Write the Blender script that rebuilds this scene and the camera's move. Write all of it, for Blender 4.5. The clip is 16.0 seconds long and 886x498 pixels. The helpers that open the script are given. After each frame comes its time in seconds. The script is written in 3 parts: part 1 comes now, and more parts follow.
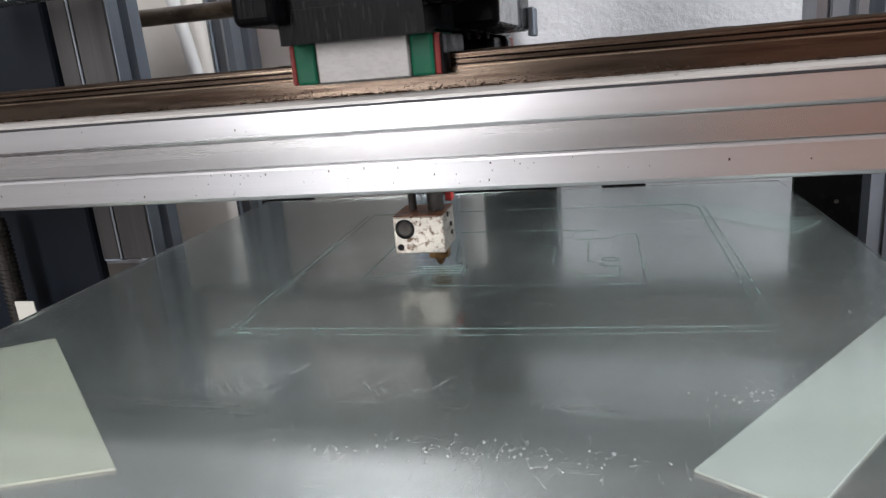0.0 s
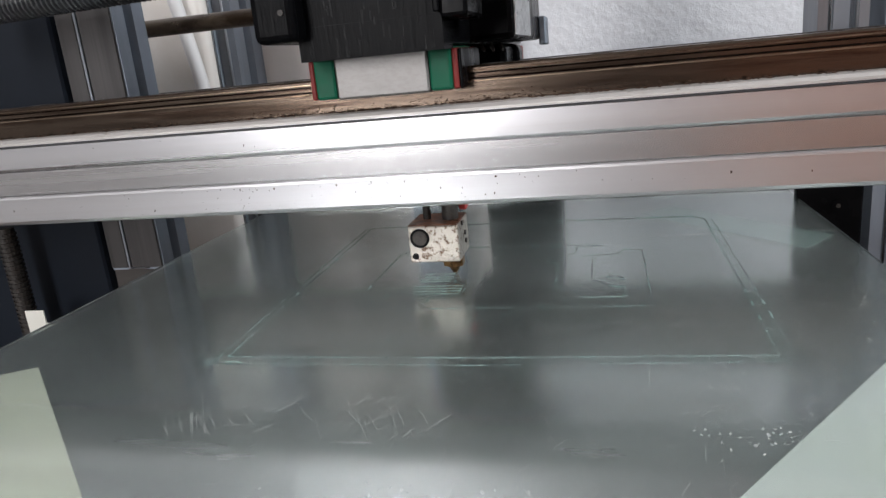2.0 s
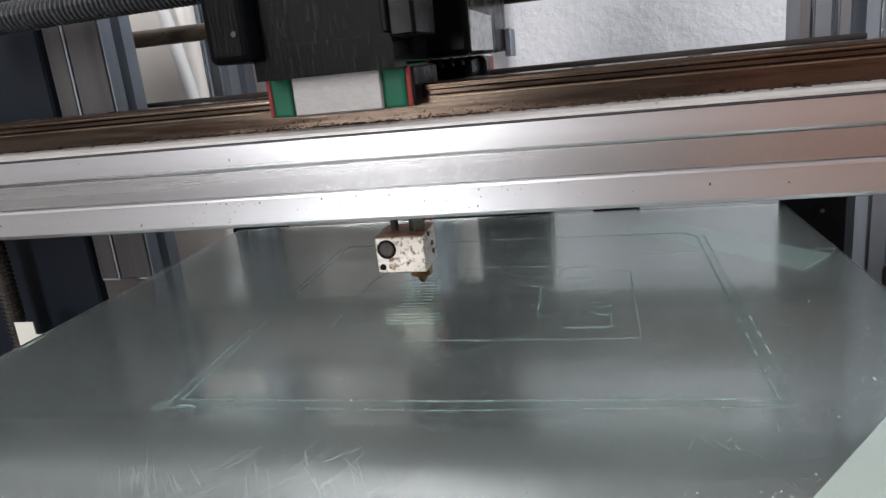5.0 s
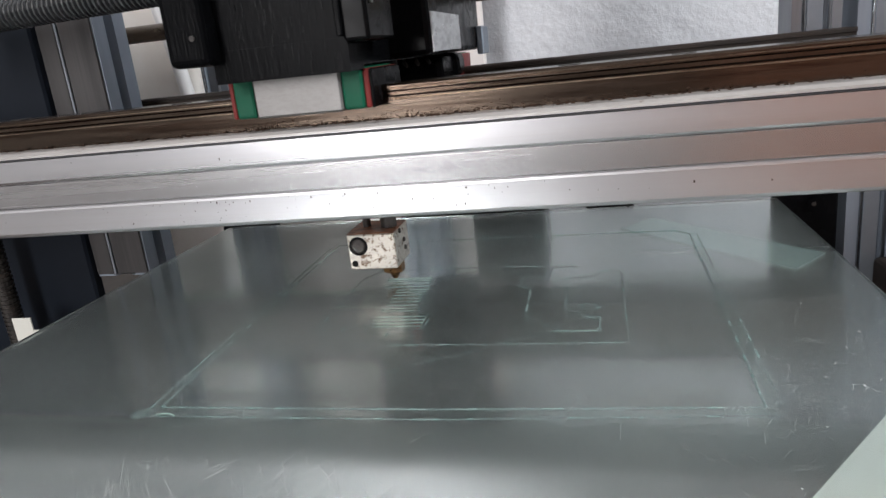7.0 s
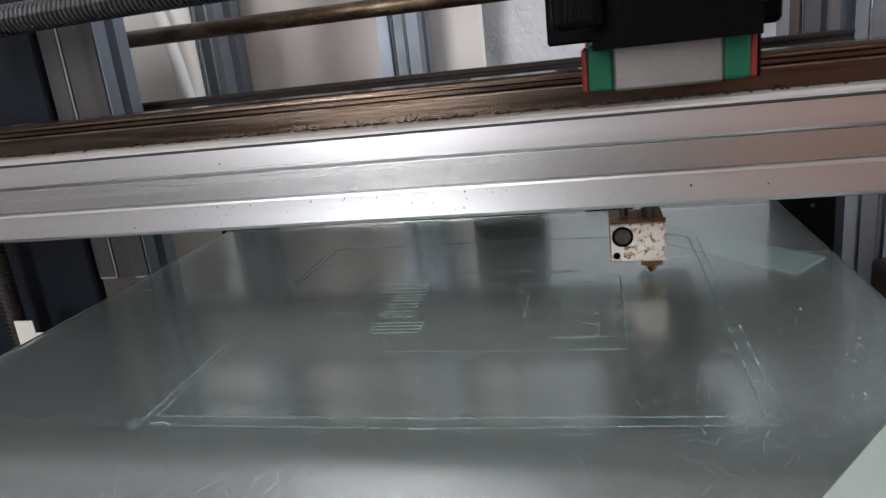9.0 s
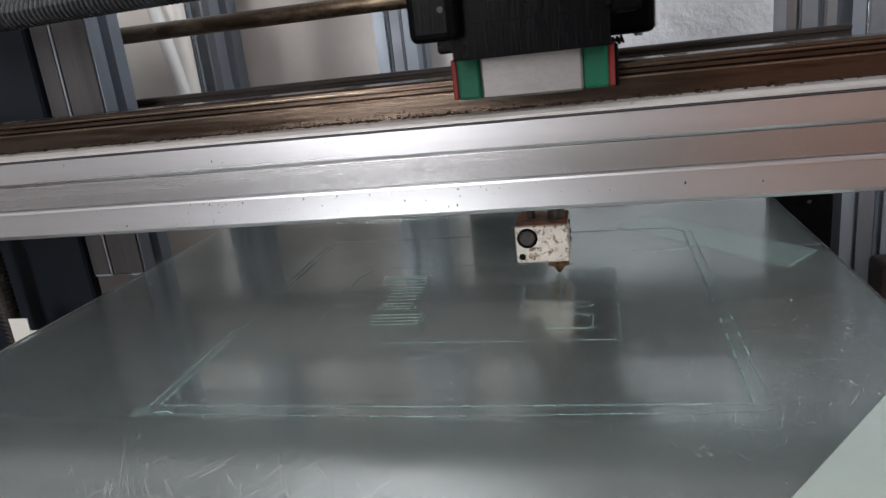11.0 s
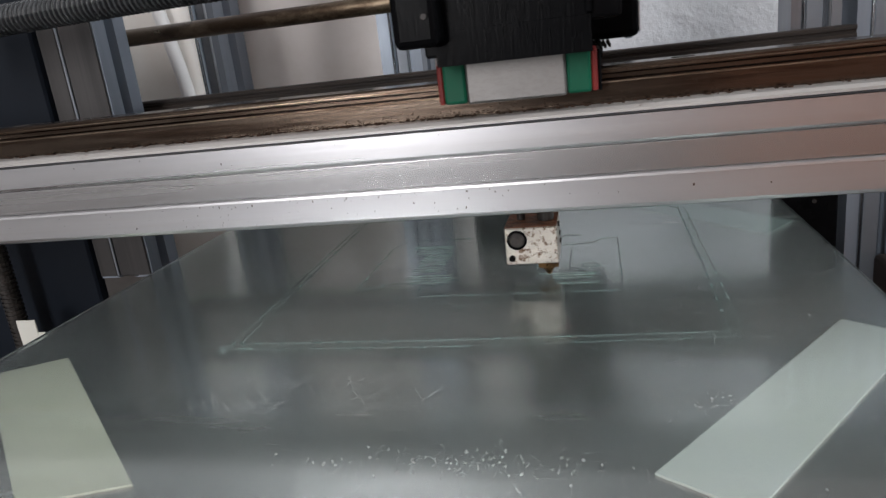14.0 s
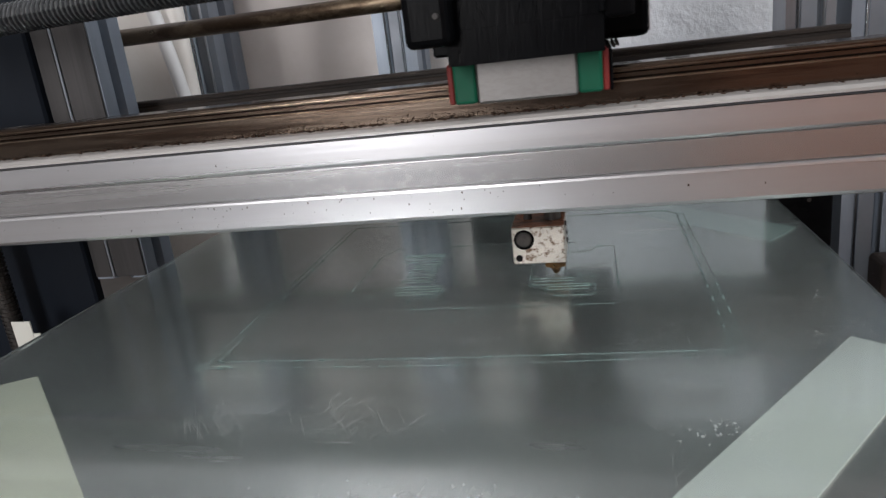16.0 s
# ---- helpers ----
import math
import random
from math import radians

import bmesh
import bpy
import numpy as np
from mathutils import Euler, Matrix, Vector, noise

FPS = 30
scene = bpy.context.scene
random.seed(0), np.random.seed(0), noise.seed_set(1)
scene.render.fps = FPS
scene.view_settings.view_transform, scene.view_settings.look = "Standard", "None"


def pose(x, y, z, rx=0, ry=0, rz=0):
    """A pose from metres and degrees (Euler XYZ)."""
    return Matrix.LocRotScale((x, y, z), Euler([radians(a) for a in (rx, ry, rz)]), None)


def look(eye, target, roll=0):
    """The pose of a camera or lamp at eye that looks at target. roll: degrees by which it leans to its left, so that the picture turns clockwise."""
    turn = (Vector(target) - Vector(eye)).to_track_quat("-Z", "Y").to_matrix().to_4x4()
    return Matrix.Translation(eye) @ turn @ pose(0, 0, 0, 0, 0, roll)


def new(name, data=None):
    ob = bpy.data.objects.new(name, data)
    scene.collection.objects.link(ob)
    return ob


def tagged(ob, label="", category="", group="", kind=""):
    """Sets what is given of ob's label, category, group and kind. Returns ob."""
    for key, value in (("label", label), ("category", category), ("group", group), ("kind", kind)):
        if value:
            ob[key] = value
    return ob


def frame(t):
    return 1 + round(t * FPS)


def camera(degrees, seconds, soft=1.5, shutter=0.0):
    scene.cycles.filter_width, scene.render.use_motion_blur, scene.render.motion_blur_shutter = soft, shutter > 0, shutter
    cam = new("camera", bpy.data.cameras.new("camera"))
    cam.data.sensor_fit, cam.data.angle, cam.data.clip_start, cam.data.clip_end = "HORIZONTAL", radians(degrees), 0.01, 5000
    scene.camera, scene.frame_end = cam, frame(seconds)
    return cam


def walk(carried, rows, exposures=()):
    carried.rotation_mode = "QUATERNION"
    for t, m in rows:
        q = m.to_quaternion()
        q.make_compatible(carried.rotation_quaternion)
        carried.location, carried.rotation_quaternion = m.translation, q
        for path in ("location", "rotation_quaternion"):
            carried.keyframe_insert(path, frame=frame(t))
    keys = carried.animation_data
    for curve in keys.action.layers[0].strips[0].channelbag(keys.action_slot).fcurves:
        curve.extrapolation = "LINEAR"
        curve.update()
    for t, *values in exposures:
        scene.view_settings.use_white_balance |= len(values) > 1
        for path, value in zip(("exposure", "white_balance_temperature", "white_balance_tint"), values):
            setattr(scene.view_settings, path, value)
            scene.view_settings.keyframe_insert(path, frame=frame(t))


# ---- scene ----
# A desktop 3D printer seen from close by: all lengths below are millimetres, turned into metres by MM.
MM = 0.001

# ---- camera ----
cam = camera(65.7, 16.0, soft=1.4, shutter=0.3)
CAM = [
    (0.0, 59.05, -150.73, 63.69, -15.53, 4.84, 12.11),
    (0.5, 58.55, -151.74, 63.89, -15.45, 4.99, 12.10),
    (1.0, 59.06, -151.74, 64.82, -15.46, 5.16, 12.21),
    (1.5, 59.56, -151.11, 66.63, -15.67, 5.37, 12.20),
    (2.0, 58.87, -152.39, 67.13, -15.52, 5.33, 12.23),
    (2.5, 58.75, -152.03, 66.39, -15.50, 5.33, 12.23),
    (3.0, 58.26, -152.10, 65.41, -15.41, 5.45, 12.32),
    (3.5, 58.41, -151.68, 66.08, -15.57, 5.47, 12.22),
    (4.0, 59.46, -151.08, 66.41, -15.42, 5.61, 12.00),
    (4.5, 60.44, -152.25, 68.22, -15.34, 5.65, 11.69),
    (7.0, 64.85, -153.19, 71.33, -16.19, 5.99, 11.61),
    (7.5, 64.18, -151.93, 70.67, -16.16, 6.05, 11.70),
    (8.0, 65.22, -152.26, 70.81, -16.19, 5.95, 11.61),
    (8.5, 66.49, -154.51, 72.27, -16.00, 5.98, 11.65),
    (9.0, 65.62, -153.89, 72.47, -16.19, 6.16, 11.65),
    (11.5, 66.90, -152.58, 72.56, -16.55, 6.23, 11.53),
    (12.0, 66.80, -152.57, 74.77, -16.56, 6.32, 11.44),
    (12.5, 65.84, -153.30, 74.24, -16.68, 6.37, 11.27),
    (13.0, 65.65, -153.42, 74.06, -16.53, 6.42, 11.64),
    (13.5, 65.52, -154.09, 73.92, -16.56, 6.48, 11.64),
    (14.0, 65.20, -153.48, 73.53, -16.61, 6.44, 11.61),
    (14.5, 64.65, -153.58, 74.69, -16.89, 6.56, 11.38),
    (15.0, 65.13, -154.07, 74.02, -16.70, 6.34, 11.46),
    (15.5, 65.97, -153.74, 73.74, -16.64, 6.32, 11.47),
    (16.0, 65.54, -153.21, 74.24, -16.82, 6.53, 11.29),
]
walk(cam, [(t, pose(x * MM, y * MM, z * MM, 90 + pitch, roll, yaw)) for t, x, y, z, pitch, roll, yaw in CAM],
     exposures=((0.0, 0.0), (7.9, 0.04), (9.0, -0.28), (16.0, -0.31)))

# ---- light ----
world = bpy.data.worlds.new("world")
scene.world = world
world.use_nodes = True
world.node_tree.nodes["Background"].inputs[0].default_value = (0.75, 0.85, 1.0, 1)
world.node_tree.nodes["Background"].inputs[1].default_value = 0.15


def area_lamp(name, eye, target, sx, sy, watts, colour):
    data = bpy.data.lights.new(name, "AREA")
    data.shape, data.size, data.size_y, data.energy, data.color = "RECTANGLE", sx, sy, watts, colour
    ob = new(name, data)
    ob.matrix_world = look(eye, target)
    return ob


area_lamp("window_light", (-0.66, -2.16, 0.76), (-0.66, 0.0, 0.76), 0.55, 1.5, 47, (1.0, 0.975, 0.985))
# added fill lamp from the side, brightens the back wall
area_lamp("side_fill_light", (1.66, -0.3, 0.95), (0.0, -0.3, 0.95), 0.9, 0.9, 25, (0.94, 0.97, 1.0))


# ---- materials ----
def mat(name, base, rough=0.5, metal=0.0, spots=None, amount=0.5, scale=120.0, stretch=(1, 1, 1), bump=0.0, bump_scale=600.0,
        rough_var=0.12, lo=0.45, hi=0.6, coat=0.0, spec=0.5, vary=0.18, relief=0.0005):
    """A procedural surface: base colour with broad and fine variation, spots of a second colour, relief."""
    m = bpy.data.materials.new(name)
    m.use_nodes = True
    nt = m.node_tree
    b = nt.nodes["Principled BSDF"]
    b.inputs["Metallic"].default_value = metal
    b.inputs["Specular IOR Level"].default_value = spec
    b.inputs["Coat Weight"].default_value = coat
    tc = nt.nodes.new("ShaderNodeTexCoord")
    mp = nt.nodes.new("ShaderNodeMapping")
    mp.inputs["Scale"].default_value = stretch
    mp.inputs["Location"].default_value = (3.1371, 2.2713, 1.4192)
    nt.links.new(tc.outputs["Object"], mp.inputs[0])

    def nz(sc, detail=6.0, r=0.6):
        n = nt.nodes.new("ShaderNodeTexNoise")
        n.inputs["Scale"].default_value, n.inputs["Detail"].default_value, n.inputs["Roughness"].default_value = sc, detail, r
        nt.links.new(mp.outputs[0], n.inputs["Vector"])
        return n.outputs[0]

    def ramp(src, a, c, v0, v1):
        r = nt.nodes.new("ShaderNodeMapRange")
        r.inputs[1].default_value, r.inputs[2].default_value, r.inputs[3].default_value, r.inputs[4].default_value = a, c, v0, v1
        nt.links.new(src, r.inputs[0])
        return r.outputs[0]

    def mix(kind, fac, a, c):
        x = nt.nodes.new("ShaderNodeMix")
        x.data_type, x.blend_type = "RGBA", kind
        for socket, value in ((x.inputs[0], fac), (x.inputs[6], a), (x.inputs[7], c)):
            if hasattr(value, "is_linked"):
                nt.links.new(value, socket)
            else:
                socket.default_value = value
        return x.outputs[2]

    broad, fine = nz(scale * 0.25), nz(scale * 2.5)
    dark = tuple(c * (1 - vary) for c in base) + (1,)
    light = tuple(min(1, c * (1 + vary)) for c in base) + (1,)
    col = mix("MIX", ramp(broad, 0.3, 0.7, 0, 1), dark, light)
    col = mix("MIX", ramp(fine, 0.35, 0.75, 0, 0.35), col, dark)
    if spots:
        col = mix("MIX", ramp(nz(scale, 8.0, 0.7), lo, hi, 0, amount), col, spots + (1,))
    nt.links.new(col, b.inputs["Base Color"])
    nt.links.new(ramp(nz(scale * 0.8), 0.3, 0.7, max(0.0, rough - rough_var), min(1.0, rough + rough_var)), b.inputs["Roughness"])
    if bump:
        bp = nt.nodes.new("ShaderNodeBump")
        bp.inputs["Strength"].default_value, bp.inputs["Distance"].default_value = bump, relief
        nt.links.new(nz(bump_scale), bp.inputs["Height"])
        nt.links.new(bp.outputs[0], b.inputs["Normal"])
    return m


def glass_mat():
    """Greenish float glass, polished but wiped in streaks and hazed in patches."""
    m = mat("bed_glass", (0.815, 0.912, 0.905), 0.05, scale=75, stretch=(2.2, 0.5, 1), rough_var=0.02, vary=0.02)
    nt = m.node_tree
    b = nt.nodes["Principled BSDF"]
    b.inputs["Transmission Weight"].default_value = 0.984
    b.inputs["IOR"].default_value = 1.5
    tc = nt.nodes.new("ShaderNodeTexCoord")

    def streaks(turn, stretch, scale, lo, hi, top):
        mp, n, r = nt.nodes.new("ShaderNodeMapping"), nt.nodes.new("ShaderNodeTexNoise"), nt.nodes.new("ShaderNodeMapRange")
        mp.inputs["Rotation"].default_value, mp.inputs["Scale"].default_value = (0, 0, turn), stretch
        n.inputs["Scale"].default_value, n.inputs["Detail"].default_value = scale, 5.0
        r.inputs[1].default_value, r.inputs[2].default_value, r.inputs[4].default_value = lo, hi, top
        nt.links.new(tc.outputs["Object"], mp.inputs[0])
        nt.links.new(mp.outputs[0], n.inputs["Vector"])
        nt.links.new(n.outputs[0], r.inputs[0])
        return r.outputs[0]

    def add(p, q):
        x = nt.nodes.new("ShaderNodeMath")
        nt.links.new(p, x.inputs[0])
        if hasattr(q, "is_linked"):
            nt.links.new(q, x.inputs[1])
        else:
            x.inputs[1].default_value = q
        return x.outputs[0]

    wiped = streaks(0.0, (0.05, 1, 1), 380, 0.25, 0.8, 0.06)
    swirl = streaks(1.05, (0.04, 1, 1), 240, 0.25, 0.8, 0.06)
    haze = streaks(0.4, (1, 1, 1), 22, 0.35, 0.7, 0.08)
    nt.links.new(add(add(add(wiped, swirl), haze), 0.03), b.inputs["Roughness"])
    return m


def patchy(m, lo, hi, scale=220.0):
    """Uneven see-through, between lo and hi."""
    nt = m.node_tree
    tc, n, r = nt.nodes.new("ShaderNodeTexCoord"), nt.nodes.new("ShaderNodeTexNoise"), nt.nodes.new("ShaderNodeMapRange")
    n.inputs["Scale"].default_value, n.inputs["Detail"].default_value = scale, 4.0
    r.inputs[1].default_value, r.inputs[2].default_value, r.inputs[3].default_value, r.inputs[4].default_value = 0.35, 0.65, lo, hi
    nt.links.new(tc.outputs["Object"], n.inputs["Vector"])
    nt.links.new(n.outputs[0], r.inputs[0])
    nt.links.new(r.outputs[0], nt.nodes["Principled BSDF"].inputs["Alpha"])
    return m


def hatch_mat():
    return patchy(mat("fresh_plastic_line", (0.45, 0.63, 0.57), 0.15, scale=300, vary=0.2), 0.4, 0.9)


def skirt_mat():
    return patchy(mat("thin_plastic_skin", (0.30, 0.44, 0.41), 0.16, scale=300, vary=0.25), 0.0, 0.06, 90.0)


def bead_mat():
    return patchy(mat("clear_plastic_bead", (0.255, 0.39, 0.37), 0.12, scale=300, vary=0.3), 0.2, 0.66)


ALU = mat("anodised_aluminium", (0.67, 0.67, 0.69), 0.29, 1.0, (0.54, 0.525, 0.515), 0.45, 90, (0.03, 1, 2.5), 0.032, 500, 0.04, 0.5, 0.75, vary=0.06)
# ALU copied darker for the rear beam, so the bed mirrors it dim
ALU_PLAIN = mat("darkened_rear_aluminium", (0.20, 0.19, 0.185), 0.55, 0.8, (0.12, 0.11, 0.105), 0.5, 90, (0.05, 1, 2.5), 0.04, 500, 0.04, vary=0.1)
ALU_COVER = mat("slot_strip_metal", (0.54, 0.535, 0.54), 0.26, 1.0, (0.46, 0.45, 0.44), 0.35, 90, (0.03, 1, 2), 0.02, 500, 0.04, vary=0.06)
ALU_EDGE = mat("worn_aluminium_edge", (0.46, 0.445, 0.43), 0.5, 0.55, (0.14, 0.09, 0.06), 0.8, 300, (0.5, 1, 1), 0.15, 500, 0.1, 0.60, 0.70, vary=0.1)
ALU_DULL = mat("dull_aluminium", (0.29, 0.33, 0.385), 0.55, 0.85, (0.20, 0.22, 0.25), 0.4, 40, (1, 1, 0.1), 0.06, 400, vary=0.1)
ALU_DARK = mat("grey_anodised_aluminium", (0.27, 0.285, 0.31), 0.42, 0.9, (0.13, 0.13, 0.14), 0.4, 40, (1, 1, 0.1), 0.05, 400, vary=0.1)
ALU_RIB = mat("slot_lip_highlight", (0.62, 0.66, 0.72), 0.3, 1.0, (0.4, 0.42, 0.46), 0.4, 60, (1, 1, 0.1), 0.03, 400, vary=0.08)
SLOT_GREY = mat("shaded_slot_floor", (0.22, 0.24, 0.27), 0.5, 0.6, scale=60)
FRONT_SHADE = mat("upright_face_shade", (0.07, 0.067, 0.067), 0.42, 0.5, (0.035, 0.034, 0.035), 0.6, 60, (2, 2, 0.05), spec=0.4)
SLOT = mat("groove_shadow", (0.05, 0.05, 0.055), 0.6, 0.4, scale=60)
RUST = mat("rusty_rail_steel", (0.105, 0.080, 0.062), 0.22, 0.95, (0.03, 0.016, 0.010), 0.75, 420, (0.05, 1, 1), 0.06, 900, 0.08, 0.46, 0.62, vary=0.25)
EDGE_GLINT = mat("edge_highlight_steel", (0.34, 0.27, 0.205), 0.25, 1.0, (0.06, 0.035, 0.022), 0.9, 200, (0.08, 1, 1), 0.1, 900, 0.08, 0.44, 0.6, vary=0.25)
RUST_DARK = mat("dark_rail_steel", (0.026, 0.022, 0.020), 0.55, 0.0, (0.045, 0.032, 0.024), 0.5, 300, (0.1, 1, 1), 0.1, 900, vary=0.25, spec=0.15)
STEEL = mat("ground_steel", (0.20, 0.195, 0.19), 0.46, 0.9, (0.15, 0.14, 0.135), 0.4, 1100, (0.5, 1, 1), 0.05, 900, 0.03, vary=0.06)
GREEN = mat("green_end_cap", (0.003, 0.085, 0.045), 0.5, scale=200, vary=0.15, spec=0.2)
RED = mat("red_seal", (0.17, 0.016, 0.014), 0.5, scale=200, spec=0.25)
BLACK = mat("black_printed_plastic", (0.0035, 0.0037, 0.0043), 0.2, 0, (0.005, 0.0053, 0.006), 0.5, 200, (5, 5, 0.5), 0.16, 330, 0.05, spec=0.025)
BLACK_GLOSS = mat("glossy_black_plastic", (0.0035, 0.0037, 0.0043), 0.2, scale=300, bump=0.3, bump_scale=500, spec=0.06)
BLACK_FLAT = mat("black_plastic", (0.0035, 0.0035, 0.004), 0.25, scale=150, bump=0.05, spec=0.04)
LABEL = mat("silver_label", (0.55, 0.56, 0.57), 0.35, 0.6, (0.25, 0.25, 0.26), 0.6, 220, (1, 1, 2.5), vary=0.1)
HEATER = mat("scorched_aluminium_block", (0.52, 0.49, 0.44), 0.38, 0.65, (0.10, 0.05, 0.022), 0.95, 520, (1, 1, 1), 0.7, 900, 0.12, 0.52, 0.62, vary=0.2)
CRUMB = mat("rust_crumb", (0.034, 0.018, 0.011), 0.75, 0, (0.075, 0.042, 0.026), 0.5, 600, vary=0.5, spec=0.2)
ROD_STEEL = mat("tarnished_rod_steel", (0.19, 0.145, 0.10), 0.38, 0.85, (0.045, 0.026, 0.015), 0.85, 110, (0.5, 1, 1), 0.25, 700, lo=0.42, hi=0.56, vary=0.3)
SCORCH = mat("burnt_filament", (0.22, 0.09, 0.045), 0.35, 0.3, (0.03, 0.015, 0.01), 0.8, 250, bump=0.4, vary=0.4)
HOLE = mat("dark_screw_steel", (0.022, 0.019, 0.017), 0.5, 0.3, (0.06, 0.05, 0.042), 0.4, 400, bump=0.3)
BRASS = mat("stained_brass", (0.30, 0.17, 0.07), 0.35, 0.9, (0.05, 0.03, 0.02), 0.8, 350, bump=0.3, vary=0.3)
RED_SLEEVE = mat("red_silicone_sleeve", (0.42, 0.025, 0.022), 0.5, scale=200)
PLATE = mat("heated_bed_plate", (0.51, 0.472, 0.462), 0.25, 0.93, (0.40, 0.37, 0.365), 0.45, 60, (0.3, 2, 1), 0.0, 260, 0.03, lo=0.35, hi=0.7, vary=0.06)
PAD = mat("pale_green_film", (0.47, 0.455, 0.43), 0.6, 0, (0.46, 0.45, 0.39), 0.5, 25, vary=0.06)
# same film darkened, for the faint look of the rear pad at grazing view
PAD_DULL = mat("dimmed_green_film", (0.20, 0.24, 0.225), 0.6, 0, (0.25, 0.26, 0.24), 0.5, 25, vary=0.06)
PAD_WARM = mat("pale_yellow_green_film", (0.45, 0.415, 0.335), 0.6, 0, (0.41, 0.385, 0.30), 0.5, 25, vary=0.06)
GLASS = glass_mat()
BEAD = bead_mat()
HATCH = hatch_mat()
SKIN = skirt_mat()
SCRATCH = mat("white_scratch", (0.80, 0.83, 0.82), 0.6, scale=400, vary=0.2)
SCRATCH.node_tree.nodes["Principled BSDF"].inputs["Alpha"].default_value = 0.38
FINE = mat("fine_scratch", (0.76, 0.8, 0.79), 0.6, scale=400, vary=0.2)
FINE.node_tree.nodes["Principled BSDF"].inputs["Alpha"].default_value = 0.38
PLASTER = mat("white_plaster", (0.68, 0.70, 0.735), 0.9, 0, (0.55, 0.57, 0.61), 0.25, 14, bump=1.0, bump_scale=60, relief=0.0035, vary=0.04)
PAINT = mat("room_paint", (0.52, 0.51, 0.50), 0.9, scale=3, bump=0.1, bump_scale=60)
# darker than PAINT to dim what the uprights, rail and bed reflect
PAINT_DARK = mat("reflected_wall_grey", (0.38, 0.375, 0.37), 0.9, scale=3, bump=0.1, bump_scale=60)
BOARD = mat("cream_board", (0.85, 0.80, 0.77), 0.75, 0, (0.70, 0.64, 0.59), 0.5, 9, bump=0.05, vary=0.06)
BAGM = mat("milky_plastic", (0.90, 0.87, 0.83), 0.4, 0, (0.78, 0.73, 0.67), 0.5, 18, vary=0.06)
CABLE = mat("white_cable_sheath", (0.82, 0.82, 0.82), 0.4, scale=60, vary=0.05)
HOSE = mat("grey_conduit", (0.035, 0.038, 0.042), 0.2, 0.0, (0.055, 0.058, 0.063), 0.5, 150, vary=0.2, spec=0.7)
NAVY = mat("dark_blue_panel", (0.0075, 0.0105, 0.016), 0.5, 0, (0.010, 0.014, 0.021), 0.5, 12, spec=0.12)
BROWN = mat("dark_brown_panel", (0.035, 0.026, 0.022), 0.5, 0, (0.06, 0.04, 0.03), 0.5, 20, spec=0.25)
WOOD = mat("red_brown_wood", (0.64, 0.36, 0.26), 0.5, 0, (0.54, 0.27, 0.18), 0.6, 8, (1, 1, 0.2))
BENCH = mat("worn_bench_top", (0.17, 0.15, 0.135), 0.6, 0, (0.11, 0.095, 0.085), 0.5, 10)
PAPER = mat("off_white_card", (0.72, 0.72, 0.66), 0.7, scale=40, vary=0.05)


# ---- builders ----
def box(bm, x0, x1, y0, y1, z0, z1, bevel=0.0, seg=1):
    geo = bmesh.ops.create_cube(bm, size=1.0)["verts"]
    for v in geo:
        v.co = ((x0 + x1) / 2 + v.co.x * (x1 - x0), (y0 + y1) / 2 + v.co.y * (y1 - y0), (z0 + z1) / 2 + v.co.z * (z1 - z0))
    if bevel:
        edges = list({e for v in geo for e in v.link_edges})
        bmesh.ops.bevel(bm, geom=edges, offset=bevel, segments=seg, affect="EDGES", profile=0.5)
    return bm


def prism(bm, outline, axis, a, b):
    """An outline (pairs, counter-clockwise) pushed from a to b along axis 0, 1 or 2."""
    def at(p, q, s):
        return ((s, p, q), (p, s, q), (p, q, s))[axis]
    lo = [bm.verts.new(at(p, q, a)) for p, q in outline]
    hi = [bm.verts.new(at(p, q, b)) for p, q in outline]
    n = len(outline)
    for i in range(n):
        bm.faces.new((lo[i], lo[(i + 1) % n], hi[(i + 1) % n], hi[i]))
    bm.faces.new(lo[::-1])
    bm.faces.new(hi)
    bmesh.ops.recalc_face_normals(bm, faces=bm.faces[:])
    return bm


def rod(bm, p, q, r, r2=None, seg=24):
    p, q = Vector(p), Vector(q)
    geo = bmesh.ops.create_cone(bm, cap_ends=True, segments=seg, radius1=r, radius2=r if r2 is None else r2, depth=(q - p).length)["verts"]
    turn = (q - p).to_track_quat("Z", "Y").to_matrix()
    for v in geo:
        v.co = turn @ v.co + (p + q) / 2
    return bm


def tube(bm, points, r, seg=8, flat=1.0):
    """A round bead along points; flat squashes its height."""
    pts = [Vector(p) for p in points]
    rings = []
    for i, p in enumerate(pts):
        d = (pts[min(i + 1, len(pts) - 1)] - pts[max(i - 1, 0)]).normalized()
        side = d.cross(Vector((0, 0, 1)))
        side = side.normalized() if side.length > 1e-4 else Vector((1, 0, 0))
        up = side.cross(d).normalized()
        rings.append([bm.verts.new(p + side * r * math.cos(a) + up * r * flat * math.sin(a))
                      for a in (2 * math.pi * k / seg for k in range(seg))])
    for a, b in zip(rings, rings[1:]):
        for k in range(seg):
            bm.faces.new((a[k], a[(k + 1) % seg], b[(k + 1) % seg], b[k]))
    bm.faces.new(rings[0][::-1])
    bm.faces.new(rings[-1])
    bmesh.ops.recalc_face_normals(bm, faces=bm.faces[:])
    return bm


def part(name, bm, material, parent=None, label="", smooth=False):
    for v in bm.verts:
        v.co *= MM
    me = bpy.data.meshes.new(name)
    bm.to_mesh(me)
    bm.free()
    me.materials.append(material)
    if smooth:
        for p in me.polygons:
            p.use_smooth = True
    ob = new(name, me)
    ob.parent = parent
    return tagged(ob, label)


